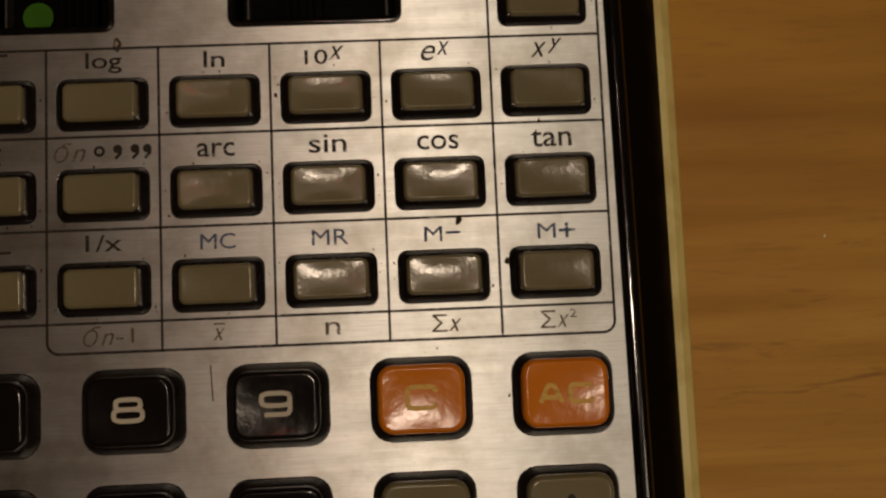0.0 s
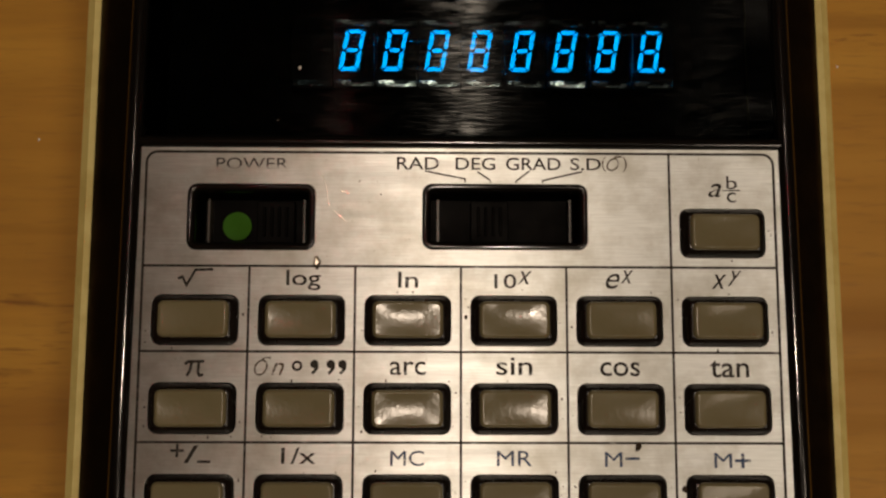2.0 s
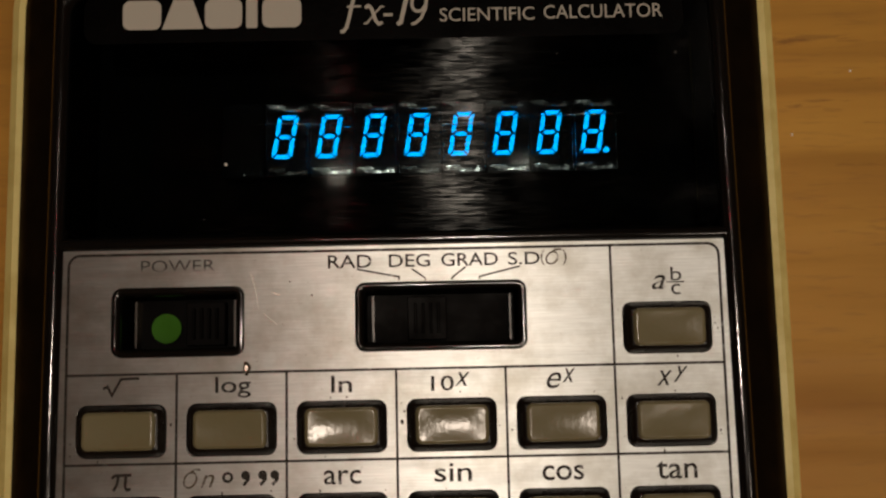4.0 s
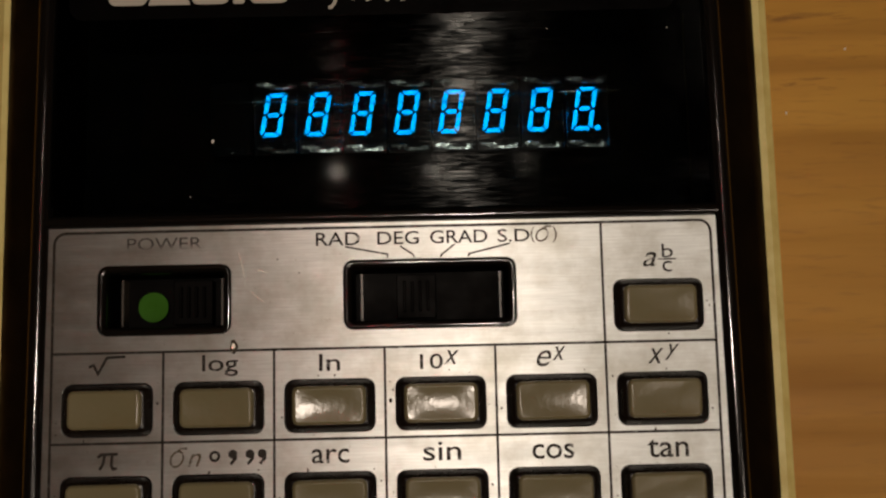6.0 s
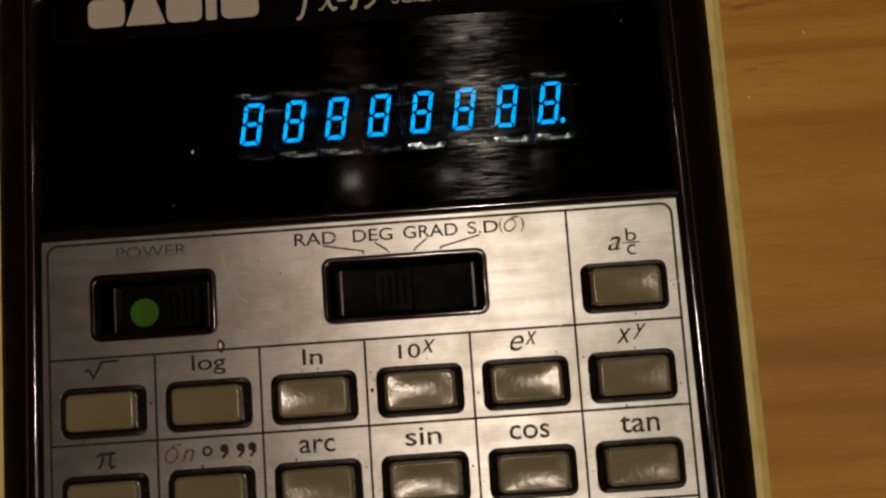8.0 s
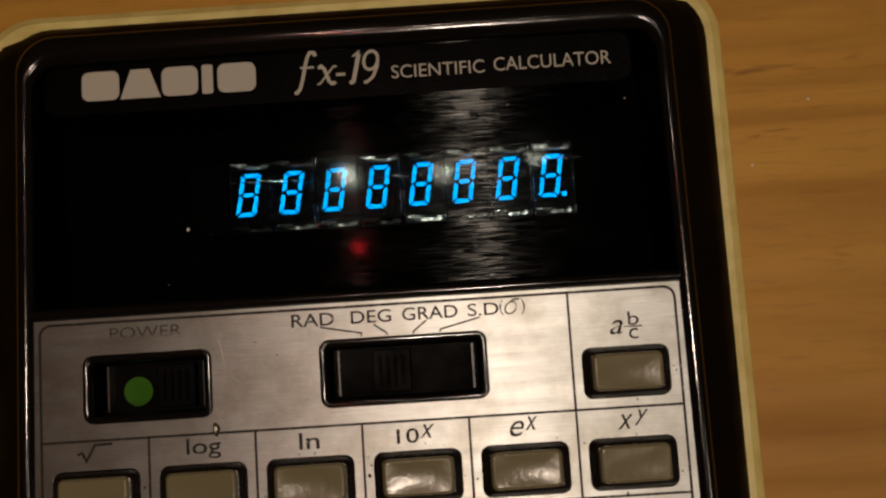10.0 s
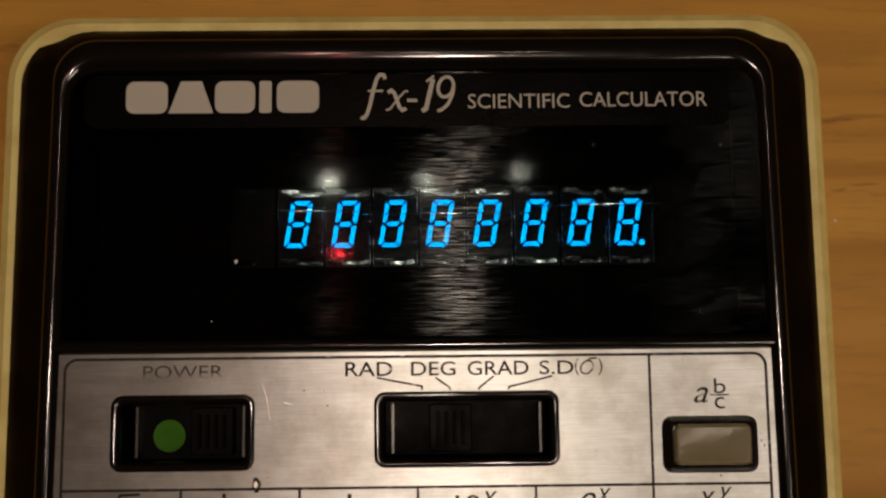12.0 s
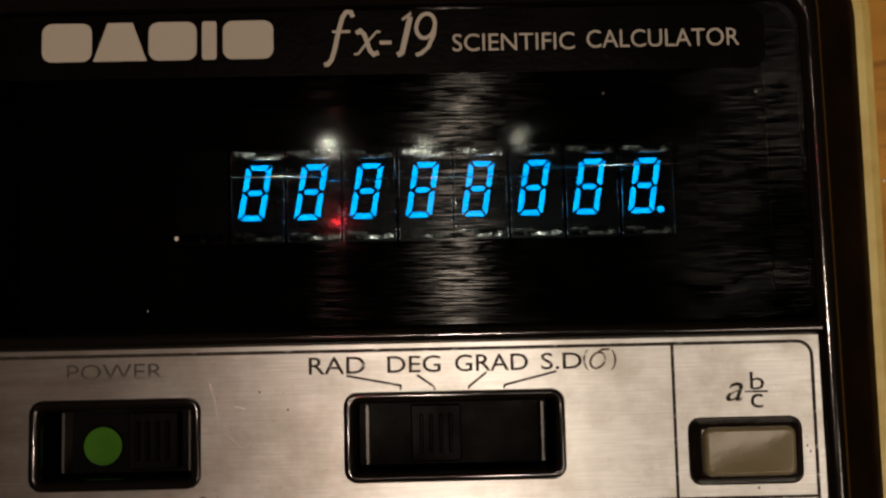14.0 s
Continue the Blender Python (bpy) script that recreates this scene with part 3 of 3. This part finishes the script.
def dished(bm, loops, depth):
    """A cap whose top sinks a little towards the middle."""
    rows = loft(bm, loops)
    last, z = rows[-1], loops[-1][0][2]
    c = sum((v.co for v in last), Vector()) / len(last)
    hx, hy = max(v.co.x - c.x for v in last), max(v.co.y - c.y for v in last)
    for f in (0.96, 0.9, 0.8, 0.7, 0.58, 0.45, 0.3, 0.15):
        inner = []
        for v in rows[-1]:
            dx, dy = (v.co.x - c.x) * f, (v.co.y - c.y) * f
            inner.append(bm.verts.new((c.x + dx, c.y + dy, z - depth * (1 - min(1.0, abs(dx / hx)) ** 2) * (1 - min(1.0, abs(dy / hy)) ** 2))))
        for k in range(len(last)):
            j = (k + 1) % len(last)
            bm.faces.new((last[k], last[j], inner[j], inner[k]))
        last = inner
    mid = bm.verts.new((c.x, c.y, z - depth))
    for k in range(len(last)):
        bm.faces.new((last[k], last[(k + 1) % len(last)], mid))


def finish(bm, name, mat):
    me = bpy.data.meshes.new(name)
    bmesh.ops.scale(bm, vec=(U,) * 3, verts=bm.verts)
    for f in bm.faces:
        f.smooth = True
    bm.to_mesh(me)
    bm.free()
    me.materials.append(mat)
    return me


bm = bmesh.new()
loft(bm, key_loops(4.98, 2.86, [(0, 0, -4.6), (0, 0, 0.1), (0.12, 0, 0.3), (0.45, 0.03, 0.75), (0.7, 0.05, 0.95), (0.95, 0.05, 1.0)], 1.0), True)
key_skirt = finish(bm, "key", SKIRT)
bm = bmesh.new()
dished(bm, key_loops(4.12, 2.16, [(0.0, 0.05, 0.8), (0.02, 0.05, 1.1), (0.13, 0.05, 1.36), (0.34, 0.05, 1.5)], 0.75), 0.14)
key_cap = finish(bm, "cap", GREY)
bm = bmesh.new()
loft(bm, key_loops(5.48, 4.48, [(0, 0, -4.6), (0, 0, 0.25), (0.15, 0, 0.5), (0.6, 0.05, 1.5), (0.9, 0.08, 1.7)], 2.2), True)
pad_skirt = finish(bm, "key", SKIRT)
pad_caps = []
for mat in (KEYBLACK, ORANGE, GREY):
    bm = bmesh.new()
    dished(bm, key_loops(4.75, 3.75, [(0.0, 0.1, 1.5), (0.05, 0.1, 2.0), (0.2, 0.1, 2.4), (0.5, 0.1, 2.6)], 1.7), 0.17)
    pad_caps.append(finish(bm, "cap", mat))

for x, y in FUNCTION_KEYS:
    key = placed("key", key_skirt, calculator, "grey function key with a dark skirt", (x, y, TALL))
    key.rotation_euler = [radians(random.uniform(-1.5, 1.5)), radians(random.uniform(-1.7, 1.7)), radians(random.uniform(-0.4, 0.4))]
    placed("cap", key_cap, key)

def soft_box(x0, y0, x1, y1, r=0.3):
    """A closed line round a box with rounded corners."""
    pts = [(x0 + x * (x1 - x0), y0 + y * (y1 - y0)) for x, y in rrect(0, 0, 1, 1, r, 4)]
    return pts + pts[:2]


# wide, square-cornered numerals on the keys, drawn as strokes in a box one by one
STROKES = {
    "7": [[(0, 1), (0.93, 1), (1, 0.93), (0.97, 0.84), (0.38, 0)]],
    "8": [soft_box(0.07, 0.54, 0.93, 1), soft_box(0, 0, 1, 0.54)],
    "9": [soft_box(0, 0.42, 1, 1), [(1, 0.7), (1, 0.16), (0.95, 0.05), (0.84, 0), (0.1, 0)]],
    "4": [[(1, 0.24), (0, 0.24), (0.68, 1), (0.8, 1), (0.8, 0)]],
    "5": [[(0.95, 1), (0.06, 1), (0.06, 0.58), (0.85, 0.58), (0.96, 0.52), (1, 0.42), (1, 0.16), (0.95, 0.05), (0.84, 0), (0, 0)]],
    "6": [soft_box(0, 0, 1, 0.58), [(0, 0.3), (0, 0.84), (0.05, 0.95), (0.16, 1), (0.9, 1)]],
    "C": [[(1, 0.74), (1, 0.84), (0.95, 0.95), (0.84, 1), (0.16, 1), (0.05, 0.95), (0, 0.84), (0, 0.16), (0.05, 0.05), (0.16, 0), (0.84, 0), (0.95, 0.05), (1, 0.16), (1, 0.26)]],
    "A": [[(0, 0), (0.33, 0.9), (0.42, 1), (0.58, 1), (0.67, 0.9), (1, 0)], [(0.12, 0.3), (0.88, 0.3)]],
}


def wide_sign(word, cx, cy, w, h, mat, key):
    line = 0.5
    bm = bmesh.new()
    for k, pts in enumerate(STROKES[word]):
        ribbon(bm, [(cx + (x - 0.5) * (w - line), cy + (y - 0.5) * (h - line)) for x, y in pts], line, 2.56 + 0.004 * k)
    part("numeral", bm, mat, key)


PAD_TEXT = (("7", "8", "9", "C", "AC"), ("4", "5", "6", "×", "÷"))
for row, y in enumerate(PAD_ROWS):
    for col, x in enumerate(PAD_COLS):
        kind = 0 if col < 3 else (1 if row == 0 else 2)
        key = placed("key", pad_skirt, calculator, ("glossy black number key", "orange clear key", "grey arithmetic key")[kind], (x, y, TALL))
        key.rotation_euler = [radians(random.uniform(-0.8, 0.8)), radians(random.uniform(-0.8, 0.8)), radians(random.uniform(-0.3, 0.3))]
        placed("cap", pad_caps[kind], key)
        word = PAD_TEXT[row][col]
        mat = (INK_PALE, INK_RUBBED, INK)[kind]
        if word in STROKES:
            wide_sign(word, 0, 0.25, 3.5, 2.75, mat, key)
        elif word == "AC":
            wide_sign("A", -1.6, 0.0, 2.85, 2.3, mat, key)
            wide_sign("C", 1.65, 0.0, 2.85, 2.3, mat, key)
        else:
            legend(word, (-1.7, -1.1, 1.7, 1.75), mat, 0, 0.01, key, 2.56)


# ---- slide switches ----
def slide_switch(name, box, knob, dot, label):
    x0, y0, x1, y1 = box
    bm = bmesh.new()
    loft(bm, [ring_at(x0 + d, y0 + d, x1 - d, y1 - d, max(1.2 - d, 0.3), z, 5) for d, z in ((0.05, -0.8), (0.05, 0.1), (0.2, 0.22), (0.7, 0.15), (0.95, -0.2), (1.0, -0.9))])
    frame_ob = part(name, bm, GLOSS, calculator, label, TOP, smooth=True)
    bm = bmesh.new()
    loft(bm, [ring_at(x0 + d, y0 + d, x1 - d, y1 - d, 0.3, z, 5) for d, z in ((1.02, -0.8), (1.05, -5.6))], True)
    part("well", bm, LINING, frame_ob, "matt black well")
    for x in (x0 + 1.9, x1 - 1.7):
        part("guide", slab(x - 0.12, y0 + 1.3, x + 0.12, y1 - 1.3, -5.6, -3.4), EDGE, frame_ob, "worn grey guide edge")
    bm = slab(knob - 2.3, y0 + 1.4, knob + 2.3, y1 - 1.4, -5.4, -3.9, 0.2, 0.1)
    slider = part("slider", bm, LINING, frame_ob, "ribbed black slider")
    for k in range(4):
        rx = knob - 1.35 + 0.9 * k
        part("rib", slab(rx - 0.16, y0 + 2.2, rx + 0.16, y1 - 2.2, -4.0, -3.4, 0.1, 0.1), LINING, slider)
    if dot:
        bm = bmesh.new()
        disc(bm, dot[0], dot[1], 1.75, -4.6, 28)
        part("on_mark", bm, GREEN, frame_ob, "green paint dot that shows the power is on")


slide_switch("power_switch", POWER, -22.4, (-27.2, 5.4), "black slide switch in a glossy recessed frame")
slide_switch("mode_switch", MODE, 3.6, None, "black angle mode slide switch in a glossy recessed frame")

# ---- display ----
display = part("display_tray", slab(-38.6, 15.9, 38.6, 44.9, -14.0, -13.5), DARKBOX, calculator, "black lining behind the display window", TOP)
DZ = -9.9
CELL0, PITCH = -21.95, 5.55
D0X, D0Y, DW, DH, LEAN = -15.65, 26.75, 2.55, 5.55, 0.17


def segment(x, y, pts):
    bm = bmesh.new()
    top = [bm.verts.new((x + px + LEAN * py, y + py, 0.06)) for px, py in pts]
    base = [bm.verts.new((v.co.x, v.co.y, 0.0)) for v in top]
    bm.faces.new(top)
    for k in range(len(top)):
        j = (k + 1) % len(top)
        bm.faces.new((top[j], top[k], base[k], base[j]))
    bmesh.ops.recalc_face_normals(bm, faces=bm.faces)
    return bm


def eight():
    w, h, s, g = DW, DH, 0.52, 0.11
    m = h / 2
    return [
        [(g + 0.22, h), (w - g - 0.22, h), (w - s - g, h - s), (s + g, h - s)],
        [(g + 0.22, 0), (s + g, s), (w - s - g, s), (w - g - 0.1, 0)],
        [(s + 0.02, m), (s + 0.28, m + s / 2), (w - s - 0.28, m + s / 2), (w - s - 0.02, m), (w - s - 0.28, m - s / 2), (s + 0.28, m - s / 2)],
        [(0, h - 0.2), (0, m + 0.3), (0.15, m + g), (s, m + 0.42), (s, h - s - g)],
        [(w, h - 0.2), (w - s, h - s - g), (w - s, m + 0.42), (w - 0.15, m + g), (w, m + 0.3)],
        [(0, 0.2), (s, s + g), (s, m - 0.42), (0.15, m - g), (0, m - 0.3)],
        [(w, 0.2), (w, m - 0.3), (w - 0.15, m - g), (w - s, m - 0.42), (w - s, s + g)],
    ]


for k in range(9):
    x = CELL0 + PITCH * k
    tube = part("digit_tube", slab(x + 0.12, 24.4, x + PITCH - 0.12, 34.0, DZ - 2.0, DZ - 0.1, 0.2, 0.08), GRID, calculator,
                "glass display cell with a lit blue eight" if k else "unlit glass display cell", TOP)
    for ex in (x + 0.2, x + PITCH - 0.2):
        part("side_rail", slab(ex - 0.07, 24.6, ex + 0.07, 33.8, DZ - 0.1, DZ + 0.25, 0.05, 0.03), TUBE_TIN if k else TUBE_DARK, tube)
    for ey in (25.1, 33.25):
        half = PITCH / 2 - 0.5
        strip = part("end_strip", slab(-half, -0.4, half, 0.4, -0.1, 0.05, 0.1, 0.03), TUBE_TIN if k else TUBE_DARK, tube, at=(x + PITCH / 2, ey, DZ))
        strip.rotation_euler = [radians(random.uniform(5.4, 7.4) if ey < 30 else random.uniform(3.6, 5.4)), radians(random.uniform(-3.5, 3.5)), 0]
    if k:
        for pts in eight():
            part("segment", segment(D0X + PITCH * (k - 1), D0Y, pts), SEGMENT, tube, at=(0, 0, DZ))
    if k == 8:
        bm = slab(D0X + PITCH * 7 + 2.95, 26.75, D0X + PITCH * 7 + 3.65, 27.45, DZ, DZ + 0.06, 0.34)
        part("decimal_point", bm, SEGMENT, tube)
for x0, x1, y, slope in ((-21.8, -7.0, 31.0, -0.049), (-6.5, 13.5, 30.6, 0.0), (14.0, 29.5, 31.5, 0.076)):
    bm = bmesh.new()
    mid = (x0 + x1) / 2
    rows = [[bm.verts.new((x, y + dy, DZ + 0.9 + slope * (x - mid) - 0.006 * (x - mid) ** 2 + 0.08 * dy + 0.45 * dy * dy)) for dy in (-0.08, -0.04, 0.0, 0.04, 0.08)]
            for x in [x0 + (x1 - x0) * q / 16 for q in range(17)]]
    for a, b in zip(rows, rows[1:]):
        for k in range(4):
            bm.faces.new((a[k], b[k], b[k + 1], a[k + 1]))
    bmesh.ops.solidify(bm, geom=bm.faces[:], thickness=0.06)
    bmesh.ops.recalc_face_normals(bm, faces=bm.faces)
    part("filament_wire", bm, WIRE, calculator, "fine bright filament strip across the display", TOP, smooth=True)

part("cover_glass", slab(-30.0, 25.2, 30.0, 39.6, DZ + 1.2, DZ + 1.5, 0.5), COVER, calculator, "clear glass over the display cells", TOP)

bm = flat_uv(slab(-38.5, 15.85, 38.5, 44.95, -0.5, -0.02, 2.7))
bm.faces.ensure_lookup_table()
pane = part("display_window", bm, WINDOW, calculator, "smoked glossy window with fine scratches", TOP)
band = part("name_band", slab(-36.2, 38.75, 34.6, 44.75, -0.02, 0.02, 1.6), FILM, pane, "dark printed band with the name and model")

# name and model print on the band
TZ = 0.05
def mark_block(points):
    bm = bmesh.new()
    bm.faces.new([bm.verts.new((x, y, TZ)) for x, y in points])
    part("maker_mark", bm, INK_WHITE, pane, "plain pale block of the maker's mark")


for x0, x1 in ((-31.65, -27.1), (-21.95, -17.55), (-17.08, -15.74), (-15.18, -10.55)):
    mark_block(rrect(x0, 40.4, x1, 44.0, 0.25 if x1 - x0 < 2 else 0.9, 5))
mark_block(((-27.0, 40.4), (-22.1, 40.4), (-23.4, 44.0), (-25.7, 44.0)))
for text, box, shear, bold in (("SCIENTIFIC", (5.82, 40.75, 17.04, 42.38), 0, 0.0), ("CALCULATOR", (18.15, 40.85, 32.22, 42.52), 0, 0.0)):
    legend(text, box, INK_WHITE, shear, bold, pane, TZ)

bm = bmesh.new()
for pts, w in (([(-3.25, 44.15), (-3.45, 44.6), (-3.85, 44.65), (-4.2, 44.2), (-4.55, 43.0), (-4.95, 41.2), (-5.25, 40.2), (-5.6, 39.75), (-5.95, 39.75)], 0.42), ([(-5.15, 42.8), (-3.5, 42.8)], 0.26),
               ([(-3.0, 42.6), (-2.6, 42.85), (-2.25, 42.5), (-1.75, 41.0), (-1.4, 40.6), (-0.95, 40.8)], 0.42), ([(-0.75, 42.7), (-1.1, 42.75), (-2.0, 41.75), (-2.8, 40.7), (-3.2, 40.65)], 0.22),
               ([(-0.85, 41.7), (0.25, 41.7)], 0.36), ([(0.75, 40.5), (1.2, 40.75), (2.0, 44.1)], 0.5), ([(1.25, 43.8), (2.1, 44.45)], 0.24)):
    ribbon(bm, pts, w, TZ + 0.002 * len(bm.verts) / 40)
ribbon(bm, [(3.4 + 0.85 * math.cos(a) + 0.15 * math.sin(a), 43.2 + 1.15 * math.sin(a)) for a in [k * math.pi / 9 for k in range(19)]], 0.36, TZ + 0.012)
ribbon(bm, [(4.25, 43.3), (4.15, 42.4), (3.6, 41.2), (2.9, 40.6), (2.45, 40.5)], 0.36, TZ + 0.016)
part("model_mark", bm, INK_WHITE, pane, "slanted model number fx-19")


# ---- wear on the panel and window, dust on the table ----
def blot(x, y, rx, ry, z, seed, rise=0.0, n=14):
    """A small uneven blot, domed if rise is given."""
    rnd = random.Random(seed)
    bm = bmesh.new()
    rim_pts = [(x + rx * math.cos(2 * math.pi * k / n) * rnd.uniform(0.7, 1.2), y + ry * math.sin(2 * math.pi * k / n) * rnd.uniform(0.7, 1.2)) for k in range(n)]
    outer = [bm.verts.new((px, py, z)) for px, py in rim_pts]
    inner = [bm.verts.new((x + (px - x) * 0.5, y + (py - y) * 0.5, z + rise)) for px, py in rim_pts]
    for k in range(n):
        j = (k + 1) % n
        bm.faces.new((outer[k], outer[j], inner[j], inner[k]))
    bm.faces.new(inner)
    return bm


GRIME = plastic("brown_grime", (0.035, 0.024, 0.013), 0.7, 0.3, spec=0.2)
DENT_METAL = plastic("bare_dented_metal", (0.75, 0.72, 0.66), 0.2, 0.2, relief=0.3)
DENT_METAL.node_tree.nodes["Principled BSDF"].inputs["Metallic"].default_value = 1.0
DUST = plastic("pale_dust", (0.75, 0.72, 0.68), 0.9, 0.1)
for k, (x, y, rx, ry) in enumerate(((20.5, -20.75, 0.35, 0.5), (20.25, -21.2, 0.16, 0.2), (25.7, -25.6, 0.3, 0.45), (0.6, -5.95, 0.2, 0.3), (-16.9, -0.2, 0.25, 0.2), (30.0, -9.75, 0.12, 0.2),
                                    (-4.6, -7.9, 0.1, 0.35), (7.2, -2.7, 0.1, 0.1), (-9.5, 8.6, 0.12, 0.1), (-12.0, 10.2, 0.1, 0.08), (17.5, -34.9, 0.12, 0.12), (25.2, -40.4, 0.14, 0.2))):
    part("grime_spot", blot(x, y, rx, ry, INKZ + 0.01, k, 0.05), GRIME, panel)
rnd = random.Random(31)
for k in range(80):
    x, y = rnd.choice(FUNCTION_KEYS)
    side = rnd.choice((-1, 1))
    if rnd.random() < 0.6:
        x, y = x + side * rnd.uniform(5.25, 5.75), y + rnd.uniform(-2.9, 2.9)
    else:
        x, y = x + rnd.uniform(-4.9, 4.9), y + side * rnd.uniform(3.1, 3.35)
    size = rnd.uniform(0.04, 0.12)
    part("grime_spot", blot(x, y, size, size * rnd.uniform(0.8, 2.0), INKZ + 0.01, 200 + k, 0.02, 8), GRIME, panel)
part("dent", blot(-16.95, 0.45, 0.5, 0.75, 0.01, 77, 0.22), DENT_METAL, panel, "bright dent in the metal")
bm = bmesh.new()
for pts, w in (([(-7.25, -35.7), (-7.15, -37.6), (-7.05, -39.6)], 0.14),):
    ribbon(bm, pts, w, INKZ)
part("scratch", bm, GRIME, panel)
for k, pts in enumerate(([(-16.4, 11.0), (-15.9, 9.3), (-15.6, 7.2)], [(-15.0, 6.6), (-13.6, 5.4)], [(-14.2, 9.0), (-13.2, 8.7)])):
    bm = bmesh.new()
    ribbon(bm, pts, 0.04, INKZ)
    part("scratch", bm, DENT_METAL, panel)
part("dust_grain", blot(-19.4, 24.0, 0.2, 0.26, 0.0, 5, 0.12), DUST, pane)
for k, (x, y) in enumerate(((19.5, 36.6), (-21.9, 17.6), (33.5, 36.5))):
    part("dust_grain", blot(x, y, 0.07, 0.09, 0.0, 20 + k, 0.05), DUST, pane)
crumb_at = ((53.9, 31.2), (73.1, 23.1), (70.0, -22.0), (62.5, 40.0), (-58.0, 20.0))
for k, (x, y) in enumerate(crumb_at):
    ob = part("dust_grain", blot(0, 0, 0.16, 0.2, 0.0, 50 + k, 0.1), DUST, None)
    ob.location = (x * U, y * U, TABLE)
    tagged(ob, "tiny pale grain of dust on the wooden table", "dust", group="dust on the table")
